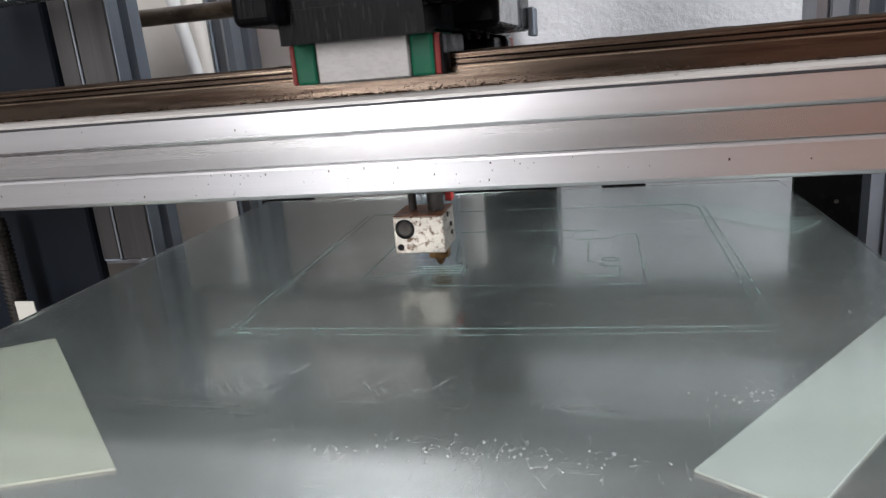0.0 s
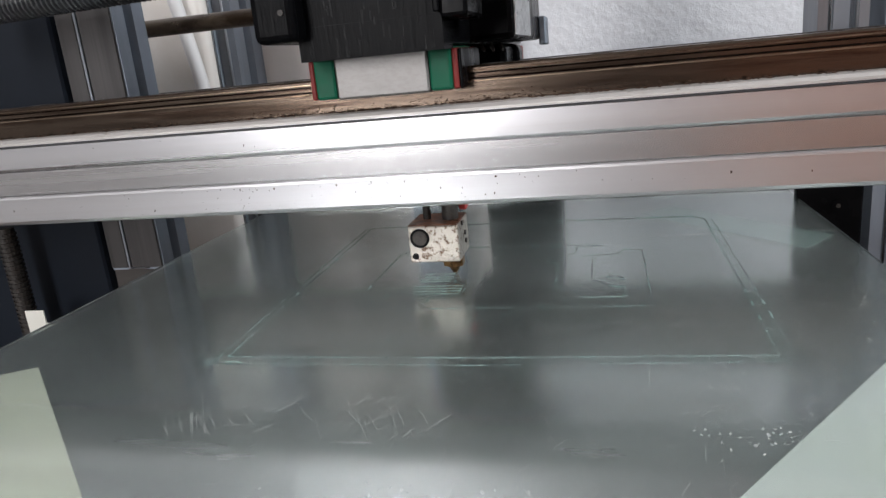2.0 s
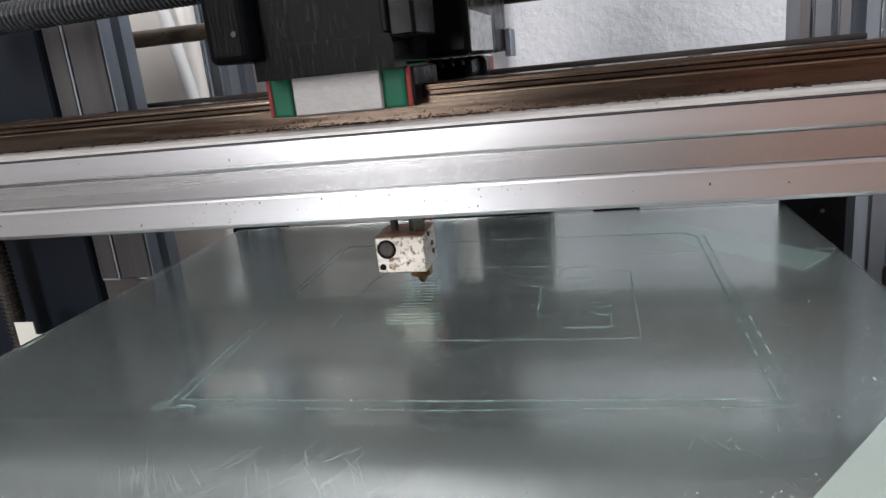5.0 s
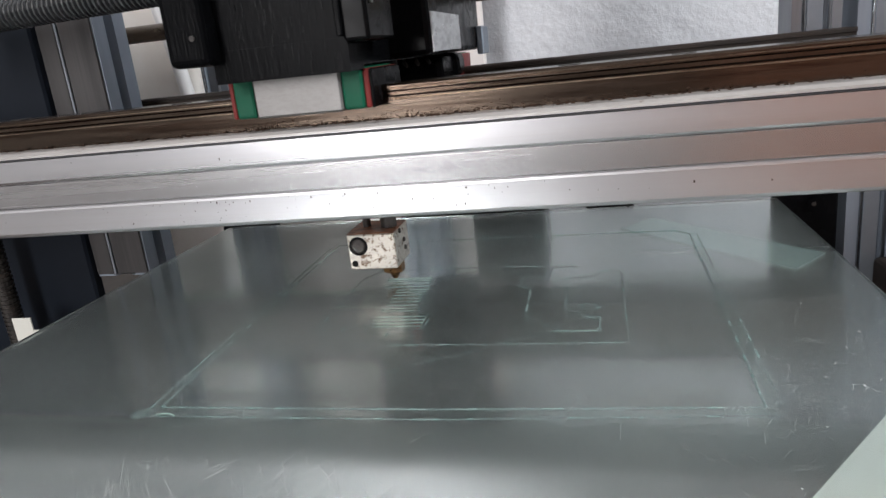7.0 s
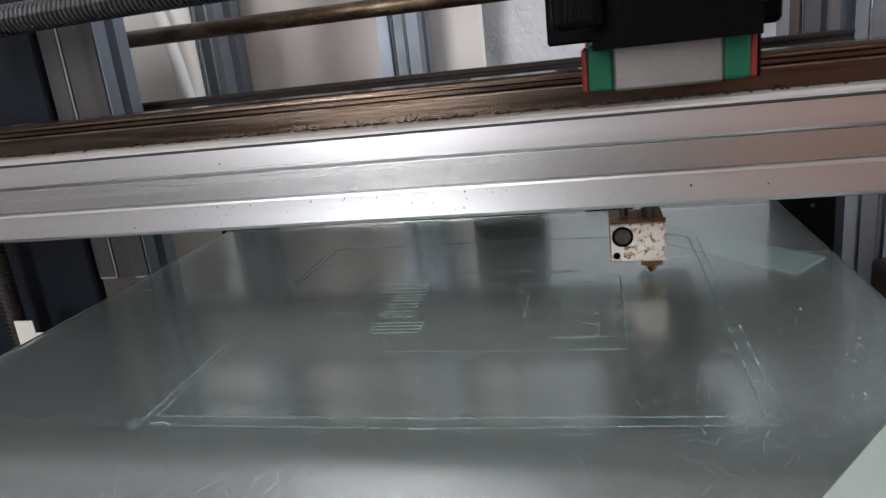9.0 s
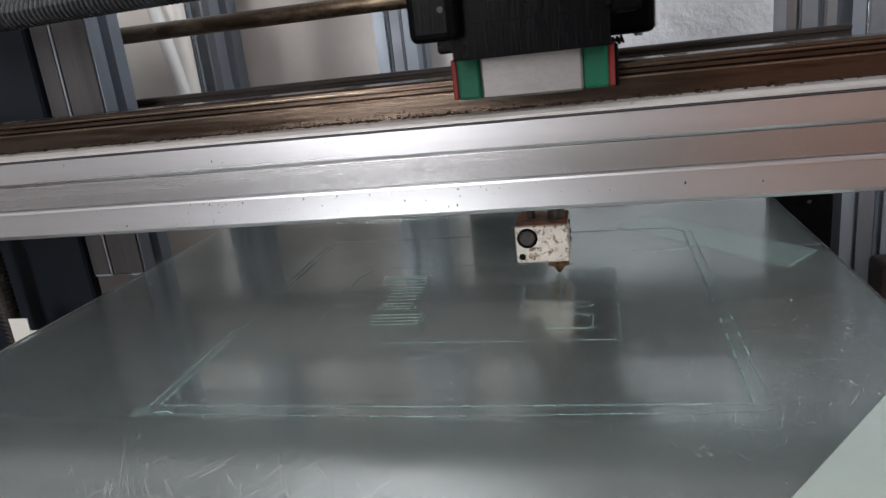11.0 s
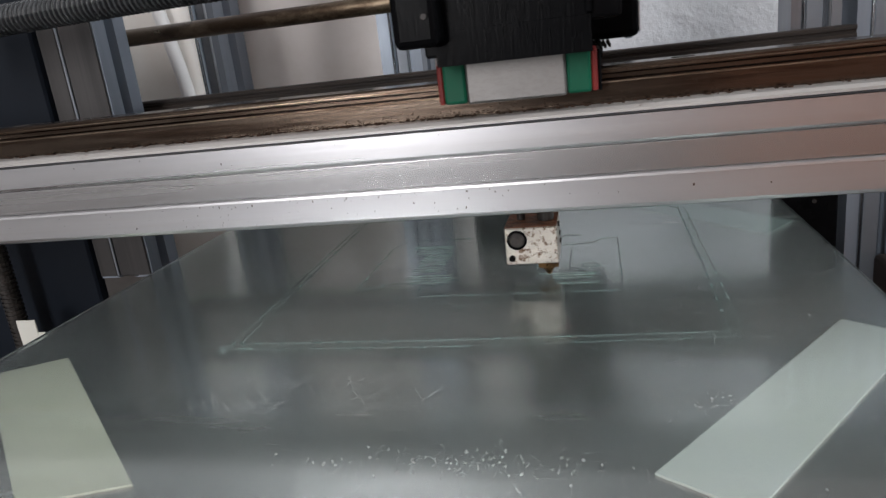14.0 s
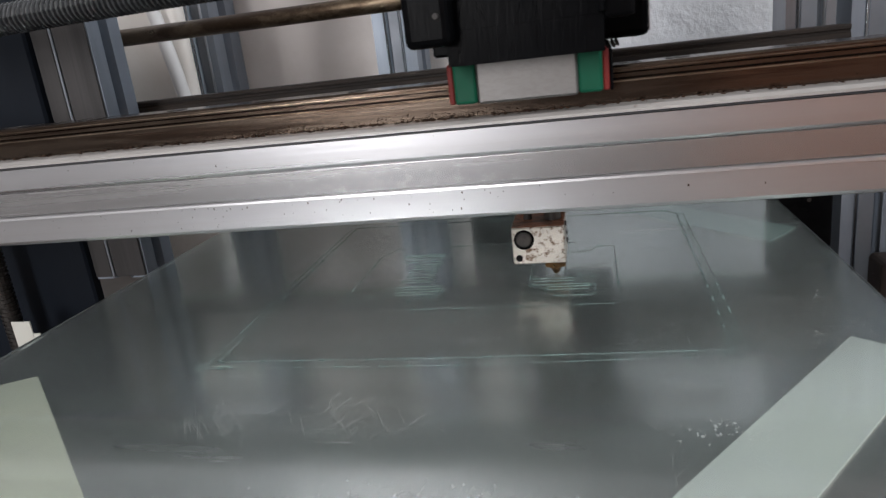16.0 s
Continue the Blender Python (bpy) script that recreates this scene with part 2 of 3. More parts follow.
def thing(name, label, category, x=0.0, y=0.0, z=0.0, group="", kind=""):
    ob = new(name)
    ob.empty_display_size = 0.01
    ob.matrix_world = pose(x * MM, y * MM, z * MM)
    return tagged(ob, label, category, group, kind)


def B():
    return bmesh.new()


# ---- room ----
def room():
    tagged(part("wall_north", box(B(), -1700, 1700, 330, 400, -800, 1700), PLASTER), "rough white plastered wall behind the printer", "wall", kind="structure")
    w = tagged(part("wall_south", box(B(), -1700, -1250, -2270, -2200, -800, 1700), PAINT), "painted room wall with a tall glazed opening", "wall", kind="structure")
    part("wall_piece", box(B(), -200, 1700, -2270, -2200, -800, 1700), PAINT, w)
    part("wall_piece", box(B(), -1250, -200, -2270, -2200, -800, -700), PAINT, w)
    part("wall_piece", box(B(), -1250, -200, -2270, -2200, 1600, 1700), PAINT, w)
    tagged(part("wall_west", box(B(), -1770, -1702, -2270, 400, -800, 1700), PAINT_DARK), "unseen side wall, greyed to tone the metal's reflections", "wall", kind="structure")
    # opening made only to let the added side fill lamp in
    w = tagged(part("wall_east", box(B(), 1702, 1770, -2270, -800, -800, 1700), PAINT), "unseen side wall, left open for the side fill lamp", "wall", kind="structure")
    part("wall_piece", box(B(), 1702, 1770, 200, 400, -800, 1700), PAINT, w)
    part("wall_piece", box(B(), 1702, 1770, -800, 200, -800, 450), PAINT, w)
    part("wall_piece", box(B(), 1702, 1770, -800, 200, 1450, 1700), PAINT, w)
    tagged(part("floor", box(B(), -1770, 1770, -2270, 400, -860, -802), BENCH), "dark floor of the room", "floor", kind="structure")
    tagged(part("ceiling", box(B(), -1770, 1770, -2270, 400, 1702, 1760), PAINT), "pale painted ceiling", "ceiling", kind="structure")
    b = thing("workbench", "worn brown bench top under the printer", "workbench", 0, 0, -800)
    part("tabletop", box(B(), -600, 600, -420, 320, 700, 725, 3), BENCH, b)
    for x in (-560, 560):
        for y in (-380, 280):
            part("leg", box(B(), x - 25, x + 25, y - 25, y + 25, 2, 699, 2), BENCH, b)
    # added out of view to give the beam's end its reddish reflection
    c = thing("reflected_cupboard", "unseen red-brown cupboard, added for the beam's warm reflection", "cupboard", 690, -1500, -800)
    part("body", box(B(), -320, 320, -200, 180, 2, 1700, 4), WOOD, c)
    part("door", box(B(), -314, -4, 182, 200, 20, 1690, 3), WOOD, c)
    part("door", box(B(), 4, 314, 182, 200, 20, 1690, 3), WOOD, c)


# ---- printer frame ----
def beam(name, label, y0, depth, z0, z1, x0, x1, slot_lo, slot_hi, m):
    """A T-slot beam along x: front face at y0 with a slot that holds a cover strip, a rail on top."""
    t = thing(name, label, "aluminium beam", 0, y0, 0)
    r, s = 1.1, 0.9
    out = [(0, z0 + r), (r * 0.3, z0 + r * 0.3), (r, z0), (depth - r, z0), (depth, z0 + r), (depth, z1 - r), (depth - r, z1), (r, z1), (r * 0.55, z1 - r * 0.2), (0.15, z1 - r * 0.8),
           (0, z1 - 1.55), (1.0, z1 - 1.65), (1.0, z1 - 2.05), (0, z1 - 2.2),
           (0, slot_hi + s), (s * 0.25, slot_hi + s * 0.4), (s * 0.8, slot_hi), (5.5, slot_hi), (5.5, slot_lo), (s * 0.8, slot_lo), (s * 0.25, slot_lo - s * 0.4), (0, slot_lo - s)]
    part("profile", prism(B(), out[::-1], 0, x0, x1), m, t)
    part("slot_cover", box(B(), x0, x1, 0.6, 4.0, slot_lo + 0.05, slot_hi - 0.05, 0.2, 2), ALU_COVER if m == ALU else m, t, "grey strip filling the slot")
    # dark strip laid in the groove as its shade
    part("groove_shade", box(B(), x0, x1, 0.25, 0.95, z1 - 2.02, z1 - 1.68), SLOT, t, "dark strip for the shade in the lip's groove")
    lip = [(-0.06, z1 - 1.52), (-0.06, z1 - 0.9), (0.45, z1 - 0.2), (1.2, z1 + 0.03), (depth / 2 - 6.1, z1 + 0.03), (depth / 2 - 6.1, z1 - 1.5)]
    part("top_lip", prism(B(), lip, 0, x0, x1), ALU_EDGE if m == ALU else m, t, "matte worn lip with rust specks")
    rb = depth / 2
    zz = z1 + 0.02
    half = [(6, 0), (6, 4.9), (5.3, 5.3), (5.3, 6.1), (6, 6.5), (6, 7.5), (5.5, 8)]
    rail = [(rb + y, zz + z) for y, z in half] + [(rb - y, zz + z) for y, z in half[::-1]]
    return t, rail


def frame_parts():
    t, rail = beam("gantry_beam", "aluminium slotted beam carrying a rusty linear rail", 0, 24, 34.1, 57.0, -230, 330, 42.1, 48.5, ALU)
    part("linear_rail", prism(B(), rail, 0, -230, 330), RUST, t, "rusty steel guide rail with grease along it")
    # highlights along the rail's edges, made as thin strips of brighter steel
    for z0, z1 in ((61.35, 61.75), (63.75, 64.1)):
        part("edge_highlight", box(B(), -229.5, 329.5, 5.94, 6.2, z0, z1, 0.08), EDGE_GLINT, t, "bright strip drawn as the highlight on the rail's edge")
    # counterbored screw holes on the rail
    for x in range(-215, 330, 25):
        part("screw", rod(B(), (x, 12, 65.0), (x, 12, 65.15), 2.6, seg=20), HOLE, t)
    # crumbs of rust along the rail's foot
    random.seed(4)
    bm = B()
    for _ in range(420):
        x = random.gauss(10, 60)
        s = random.uniform(0.12, 0.42)
        y = 6 - random.random() ** 2 * 3.0
        box(bm, x - s, x + s * random.uniform(0.6, 1.4), y - s, y + s * 0.8, 57.0, 57.0 + s * random.uniform(0.5, 1.3))
    tagged(part("rust_crumb", bm, CRUMB, t, "brown rust crumbs and grease"), kind="stuff")
    # flakes and dried grease on the lower half of the rail's face
    bm = B()
    for _ in range(620):
        x, z = random.choice((random.gauss(25, 38), random.gauss(0, 45))), 57.05 + abs(random.gauss(0, 0.9))
        s = random.uniform(0.05, 0.19)
        box(bm, x - s * random.uniform(0.5, 2.5), x + s * random.uniform(0.5, 2.5), 5.9 - 0.25 * s, 6.05, z, min(z + s * random.uniform(0.4, 1.2), 61.5))
    tagged(part("grease_flake", bm, CRUMB, t, "dried brown grease flakes on the rail"), kind="stuff")
    # nicks and specks on the face
    bm = B()
    for _ in range(110):
        x, z = random.gauss(-10, 45), random.choice((random.uniform(35.5, 56), random.gauss(37.5, 1.2), random.gauss(40.6, 0.3)))
        if 41 < z < 49.5:
            continue
        s = random.choice((0.05, 0.06, 0.08, 0.1, 0.15))
        box(bm, x - s * random.uniform(0.4, 1.3), x + s * random.uniform(0.4, 1.3), -0.03, 0.02, z - s * random.uniform(0.6, 3.2), z + s)
    tagged(part("speck", bm, CRUMB, t, "small dark nicks on the face"), kind="stuff")
    t, rail = beam("rear_gantry_beam", "rear aluminium slotted beam, darkened, carrying a dark rail", 116, 24, 34.1, 56.0, -134, 156, 42.1, 48.5, ALU_PLAIN)
    part("linear_rail", prism(B(), rail, 0, -134, 156), RUST_DARK, t, "dark steel rail")


def upright(x, y, w, d, z0, z1, slots=1, m=None, label="dull aluminium slotted upright of the frame"):
    """A T-slot upright: w along x, d along y, slots open to the front."""
    t = thing("aluminium_upright", label, "upright", x, y, z0, group="frame uprights")
    out = [(0, 0)]
    for k in range(slots):
        c = w * (k + 0.5) / slots
        out += [(c - 4.2, 0), (c - 3.1, 1.5), (c - 3.1, 6), (c + 3.1, 6), (c + 3.1, 1.5), (c + 4.2, 0)]
    out += [(w, 0), (w, d * 0.36), (w - 5, d * 0.4), (w - 5, d * 0.6), (w, d * 0.64), (w, d), (0, d)]
    part("profile", prism(B(), out, 2, 0, z1 - z0), m or ALU_DULL, t)
    for k in range(slots):
        c = w * (k + 0.5) / slots
        # the slot's inner shade is put into this strip's grey
        part("slot_strip", box(B(), c - 3.0, c + 3.0, 2.6, 5.9, 0.5, z1 - z0 - 0.5), SLOT_GREY, t, "slot floor with its shade coloured in grey")
        # rods added along the slot edges, brighter than the profile for highlights
        for e in (c - 4.6, c + 4.6):
            part("slot_lip", rod(B(), (e, 0.25, 0.4), (e, 0.25, z1 - z0 - 0.4), 0.85, seg=16), ALU_RIB, t, "rounded slot lip, brightened to catch the light", smooth=True)
    part("end_cap", box(B(), 0.3, w - 0.3, 0.3, d - 0.3, z1 - z0 + 0.02, z1 - z0 + 2.5, 0.4), BLACK_FLAT, t, "black plastic end cap")
    return t


def uprights():
    t = upright(-149.5, 95, 25.5, 20, -8, 330, 1, ALU_DULL, "dark-faced slotted upright beside the blue panel")
    # shade on the upright's front face, put on as dark strips
    part("front_shade_strip", box(B(), 0.2, 8.4, -1.0, -0.05, 1, 337, 0.3), FRONT_SHADE, t, "dark grey strip for the shaded front face")
    part("front_shade_strip", box(B(), 10.2, 25.0, -1.0, -0.05, 1, 337, 0.3), FRONT_SHADE, t, "dark grey strip for the shaded front face")
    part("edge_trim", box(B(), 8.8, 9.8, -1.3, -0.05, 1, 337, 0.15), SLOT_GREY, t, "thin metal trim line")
    upright(-177, 250, 20, 34, -75, 330, 1)
    upright(-55.6, 250, 24.5, 34, -75, 330, 1)
    upright(141.5, 150, 18, 20, -75, 330, 1, ALU_DARK)
    upright(163.6, 146, 20, 20, -75, 330, 1)
    upright(184, 146, 20, 20, -75, 330, 1, ALU_DARK)


# ---- moving bed ----
def bed():
    t = thing("print_bed", "scratched glass print bed on a grey heated plate", "print bed", 0, 0, -12)
    part("heated_plate", box(B(), -109.4, 136.4, -112.4, 171.1, 6, 8.4, 0.5), PLATE, t, "grey metal heated plate")
    part("carrier", box(B(), -90, 120, -95, 150, 0, 5.9, 0.5), BLACK_FLAT, t, "dark carrier plate")
    g = part("glass_plate", box(B(), -109, 136, -112, 171, 9.0, 12.0, 0.35), GLASS, t, "clear greenish glass, scratched")
    g.visible_shadow = False
    for x0, x1 in ((-113, -85), (-21, 22), (60, 80)):
        part("bed_clip", box(B(), x0, x1, 171.2, 177, 7.5, 12.6, 0.8), BLACK_FLAT, t, "black clip on the rear edge")
    for m, poly in zip((PAD, PAD_WARM, PAD_DULL), (((121.4, 11.6), (72.5, -51.8), (86.9, -61.2), (134.0, 1.5)), ((-86.9, -4.0), (-106.0, -16.0), (-78.0, -38.5), (-46.0, -67.4), (-25.9, -59.8)), ((120.9, 85.5), (132.9, 99.6), (86.0, 152.0), (73.0, 139.0)))):
        part("film_pad", prism(B(), poly, 2, 8.45, 8.95), m, t, "pale green rectangle of film under the glass")
    return t


def beads():
    t = thing("printed_trace", "thin clear plastic lines printed on the glass", "printed trace", 0, 0, 0)

    def line(pts, r=0.28, m=None):
        part("bead", tube(B(), [(x, y, 0.12) for x, y in pts], r * 0.8, 6, 0.35), m or BEAD, t, smooth=True)
    # double outer frame with a thin skin between its lines
    line(((-34.0, 1.0), (30, 1.2), (94.4, 3.2), (95.6, 60), (96.2, 124), (92, 129), (30, 130.2), (-37.6, 129.5), (-36.2, 60), (-34.0, 1.0)), 0.42)
    line(((-36.4, -2.8), (30, -2.8), (96.6, 0.3)), 0.3)
    line(((-36.4, -2.8), (-37.8, 40), (-39.8, 128)), 0.3)
    line(((97.6, 4.2), (98.2, 60), (98.6, 124)), 0.3)
    for quad in (((-36.2, -2.6), (96.2, 0.4), (94.2, 3.0), (-34.2, 0.9)), ((95.0, 4.0), (97.4, 4.0), (98.4, 124), (96.3, 124)),
                 ((-36.6, -2.2), (-34.4, 1.2), (-37.4, 100), (-39.0, 100))):
        part("skin", prism(B(), quad, 2, 0.02, 0.07), SKIN, t, "thin translucent plastic skin")
    # curled blob at the corner where the print began
    line([(-37.5 + (0.4 + 0.09 * a) * math.cos(a * 0.9), -2.0 + (0.4 + 0.09 * a) * math.sin(a * 0.9)) for a in range(24)], 0.2)
    line(((-33.4, -2.2), (-30.6, -1.6), (-28.5, -2.6)), 0.25, HATCH)
    # inner frame
    line(((0.0, 33.4), (36, 33.0), (70.9, 33.4), (71.2, 84.5), (71.0, 86)), 0.3)
    line(((-13.2, 41.4), (-13.2, 86), (-9, 95), (30, 94.6), (58.5, 92.2)), 0.3)
    # stepped letter shape on the one side
    line(((58.0, 92.1), (50, 91.2), (49.3, 83.1), (41.3, 83), (40.6, 74.6), (44.3, 72.6), (44.6, 49.2), (48.6, 48.3), (49.8, 45), (53.4, 43.2), (54.2, 40), (63.4, 40), (64.2, 42.2)), 0.32)
    line(((50.9, 80), (63.2, 81.8), (65.2, 86.8), (70.9, 86.2)), 0.3)
    line(((55.1, 77), (55, 55), (59.2, 53), (60, 49.6), (63.4, 48.3)), 0.3)
    line(((59.2, 57.6), (60.5, 59.0), (63, 58.6), (64.4, 56), (62, 54.6), (59.6, 55.6), (59.2, 57.6)), 0.4)
    # outlines of the two shapes being filled
    line(((64.2, 41), (64.4, 49.3), (58, 51.6)), 0.3)
    line(((8.4, 35.8), (8.5, 43.2), (17.3, 43.4), (18.2, 53.3), (13.4, 56.4), (9.5, 82), (-2.5, 84)), 0.3)
    line(((-13.2, 41.3), (-6, 42.4), (-4.6, 45.5), (7.6, 46)), 0.3)
    # long scratch
    line(((-3.2, 5.3), (12.1, 15.8), (24, 24), (33, 28.6), (39.3, 33.4), (54, 41.2)), 0.12)
    random.seed(9)

    def stroke(bm, x, y, a, ln, w, bend=0.0):
        """A shallow tapering scratch: a low ridge three sections long."""
        rows = []
        for k in range(4):
            u, side = k / 3, a + 1.5708
            h = w * (0.25, 1, 1, 0.25)[k]
            cx, cy = x + ln * u * math.cos(a) + bend * u * (1 - u) * math.cos(side), y + ln * u * math.sin(a) + bend * u * (1 - u) * math.sin(side)
            rows.append((bm.verts.new((cx + h * math.cos(side), cy + h * math.sin(side), 0.004)), bm.verts.new((cx, cy, 0.004 + 0.6 * h)),
                         bm.verts.new((cx - h * math.cos(side), cy - h * math.sin(side), 0.004))))
        for p, q in zip(rows, rows[1:]):
            bm.faces.new((p[0], p[1], q[1], q[0]))
            bm.faces.new((p[1], p[2], q[2], q[1]))

    bm = B()
    for x0, x1, y0, y1, count in ((-105, 132, -108, 100, 1500), (-45, 105, -70, 30, 900), (70, 132, -25, 60, 500)):
        for _ in range(count):
            a = random.choice((random.gauss(0.95, 0.15), random.gauss(2.2, 0.15), random.gauss(1.5, 0.25), random.gauss(0.05, 0.1)))
            stroke(bm, random.uniform(x0, x1), random.uniform(y0, y1), a, random.uniform(0.8, 5.5), random.uniform(0.015, 0.04), random.gauss(0, 0.4))
    tagged(part("hairline_scratch", bm, FINE, t, "fine hairline scratches in the glass"), kind="stuff")
    # crossing straight scratches, coloured white for their glint, in two bright reflection patches
    bm = B()
    for x0, x1, y0, y1 in ((-30, -7, -36, -18), (-2, 28, -36, -17)):
        for k in range(54):
            x, y = random.uniform(x0, x1), y0 + random.random() ** 2 * (y1 - y0 - 4)
            a = random.choice((0.8, 1.0, 1.2, 2.1, 2.3)) + random.gauss(0, 0.04)
            ln = min(random.uniform(6, 16), (y1 + 1 - y) / math.sin(a), (x1 + 2 - x) / math.cos(a) if a < 1.5 else (x - x0 + 2) / -math.cos(a))
            stroke(bm, x, y, a, ln, random.uniform(0.02, 0.045))
    tagged(part("crossed_scratch", bm, SCRATCH, t, "crossing straight white scratches"), kind="stuff")
    bm = B()
    for _ in range(520):
        spread = random.random()
        if spread < 0.14:
            x, y, size = random.gauss(86, 9), random.gauss(-30, 3.0), 0.13
        elif spread < 0.62:
            x, y, size = random.gauss(38, 22), random.gauss(-52, 2.8), 0.13
        elif spread < 0.84:
            x, y, size = random.gauss(116, 9), random.gauss(25, 24), 0.12
        else:
            x, y, size = random.uniform(-100, 130), random.uniform(-90, 60), 0.07
        s = random.uniform(0.45, 0.85) * size / random.uniform(0.3, 1)
        turn, long = random.gauss(1.5, 0.6), random.uniform(1, 2.2)
        ring = [(x + s * long * math.cos(a) * math.cos(turn) - s * math.sin(a) * math.sin(turn), y + s * long * math.cos(a) * math.sin(turn) + s * math.sin(a) * math.cos(turn))
                for a in (k * 1.2566 + random.uniform(-0.4, 0.4) for k in range(5))]
        low, top = [bm.verts.new((p, q, -0.01)) for p, q in ring], [bm.verts.new((p, q, 0.06)) for p, q in ring]
        bm.faces.new(top)
        for k in range(5):
            bm.faces.new((low[k], low[(k + 1) % 5], top[(k + 1) % 5], top[k]))
    tagged(part("white_speck", bm, SCRATCH, t, "white specks and pits"), kind="stuff")
    return t


# ---- moving carriage ----
def bearing(parent, y, x=0.0):
    b = part("bearing_block", box(B(), x - 2.0, x + 19.7, y - 13.5, y + 13.5, 60.2, 70.0, 0.5), STEEL, parent, "steel bearing block with green ends")
    for x0, x1 in ((-7.2, -2.05), (19.75, 24.9)):
        part("end_cap", box(B(), x + x0, x + x1, y - 13.2, y + 13.2, 60.4, 69.6, 0.7, 2), GREEN, b, "green plastic end cap")
    for x0, x1 in ((-8.5, -7.25), (24.95, 26.2)):
        part("seal", box(B(), x + x0, x + x1, y - 12.6, y + 12.6, 60.5, 69.2, 0.3), RED, b, "red end seal")
    return b


def carriage():
    t = thing("print_carriage", "black printed carriage with hot end on green-capped bearings", "carriage", 0, 0, 0)
    bearing(t, 12.1)
    bearing(t, 128)
    low = [(-9.2, 69), (0, 69), (0, 70.1), (140, 70.1), (140, 76), (-9.2, 76)]
    part("lower_body", prism(B(), low, 0, -6.2, 25.4), BLACK, t, "black plastic base with print layers")
    part("upper_body", box(B(), -4.0, 25.3, -9.2, 22, 76.02, 165), BLACK, t, "black plastic front with rough print layers")
    e = part("front_ear", box(B(), -13.6, -4.05, -15, 6, 73.2, 165, 1.6, 3), BLACK, t)
    part("screw", rod(B(), (-6.6, -15.5, 79.1), (-6.6, -14.9, 79.1), 0.6, seg=16), HOLE, e, "small bright screw")
    p = part("side_panel_box", box(B(), 25.4, 31.2, -11.5, 8, 75.0, 165, 0.8, 2), BLACK_FLAT, t, "smooth black box with a screw")
    part("screw", rod(B(), (31.1, -8, 83), (31.6, -8, 83), 0.8, seg=16), STEEL, p, "small bright screw")
    part("ridge", box(B(), 24.3, 25.6, -12.2, -9.25, 76.2, 165, 0.3), BLACK, t)
    r = part("rear_box", box(B(), 8, 36.4, 22.1, 104, 70.3, 165, 1.5, 2), BLACK_FLAT, t)
    part("label", box(B(), 36.42, 36.7, 24, 63, 71.2, 81), LABEL, r, "silver label")
    part("bracket", box(B(), 36.42, 38.8, 96, 110, 68.5, 78, 0.4), ALU_DULL, r, "bare metal bracket")
    part("rear_foot", box(B(), -17, 5, 27, 60, 70.3, 90, 0.6), BLACK, t)
    # block added before the rear bearing to hold window light off it
    part("rear_bearing_blind", box(B(), 2, 29, 98, 112, 61.5, 70.0, 2.5, 2), BLACK_FLAT, t, "black block added to keep the rear bearing dark")
    part("red_wire", tube(B(), [(7 + 0.6 * a, 96.5 + 0.8 * math.sin(a), 69.5 - 0.7 * a) for a in range(11)], 0.9, 8), RED, t, "dark red wire", smooth=True)
    random.seed(12)
    bm = B()
    for k in range(46):
        x = -3.7 + 28.4 * k / 46 + random.uniform(-0.1, 0.1)
        z = 69.3
        while z < 111:
            ln = random.uniform(0.8, 4.0)
            d = random.uniform(0.04, 0.16)
            if random.random() < 0.22:
                box(bm, x - 0.17, x + 0.17, -9.2 - d, -9.1, z, z + ln, 0.05)
            z += ln + random.uniform(0.05, 0.5)
    tagged(part("print_layer", bm, BLACK_GLOSS, t, "rough glossy black print layers"), kind="stuff")
    part("wiper", box(B(), 26.22, 27.0, -0.2, 24.4, 60.4, 69.1, 0.3), BLACK_FLAT, t, "black rail wiper")
    for k in range(3):
        part("wire", tube(B(), [(26.8 + 1.3 * k + 0.8 * math.sin(a / 3), 30 + 8 * k, 70 - 0.75 * a + 0.07 * a * a) for a in range(11)], 0.4, 6), HOLE, t, "thin dark wire", smooth=True)
    # hot end between the beams
    h = part("heater_block", box(B(), -3.5, 12.5, 47.2, 63.2, 6.1, 17.8, 0.35), HEATER, t, "scorched aluminium heater block")
    part("cartridge_rim", rod(B(), (0.2, 46.95, 14.0), (0.2, 50, 14.0), 3.1, seg=36), BLACK_FLAT, h, "black bore round the cartridge")
    part("heater_cartridge", rod(B(), (0.2, 46.7, 14.0), (0.2, 46.94, 14.0), 1.9, 2.35, seg=36), HOLE, h, "dark round cartridge end")
    part("clamp_screw", rod(B(), (-1.6, 46.95, 8.2), (-1.6, 49, 8.2), 1.05, seg=20), BLACK_FLAT, h)
    part("residue", box(B(), -3.4, 12.4, 47.3, 63.1, 17.82, 18.2, 0.15), SCORCH, h, "burnt brown plastic crust")
    n = part("nozzle", rod(B(), (8.8, 54.9, 3.0), (8.8, 54.9, 6.0), 3.6, seg=6), BRASS, t, "stained brass nozzle")
    part("tip", rod(B(), (8.8, 54.9, 0.35), (8.8, 54.9, 2.95), 0.7, 2.2, seg=24), BRASS, n)
    part("sleeve", box(B(), 10.6, 13.2, 60, 63, 19.6, 23.5, 0.5), RED_SLEEVE, t, "red silicone sleeve")
    part("screw", rod(B(), (1.0, 56, 18.2), (1.0, 56, 24), 1.3, seg=16), HOLE, h)
    for y, z in ((57, 13), (57.5, 10.2), (53, 17)):
        part("grub_screw", rod(B(), (12.4, y, z), (13.0, y, z), 0.8, seg=16), HOLE, h)
    part("heat_break", rod(B(), (8.8, 54.9, 18.3), (8.8, 54.9, 30), 2.6, seg=24), HOLE, t)
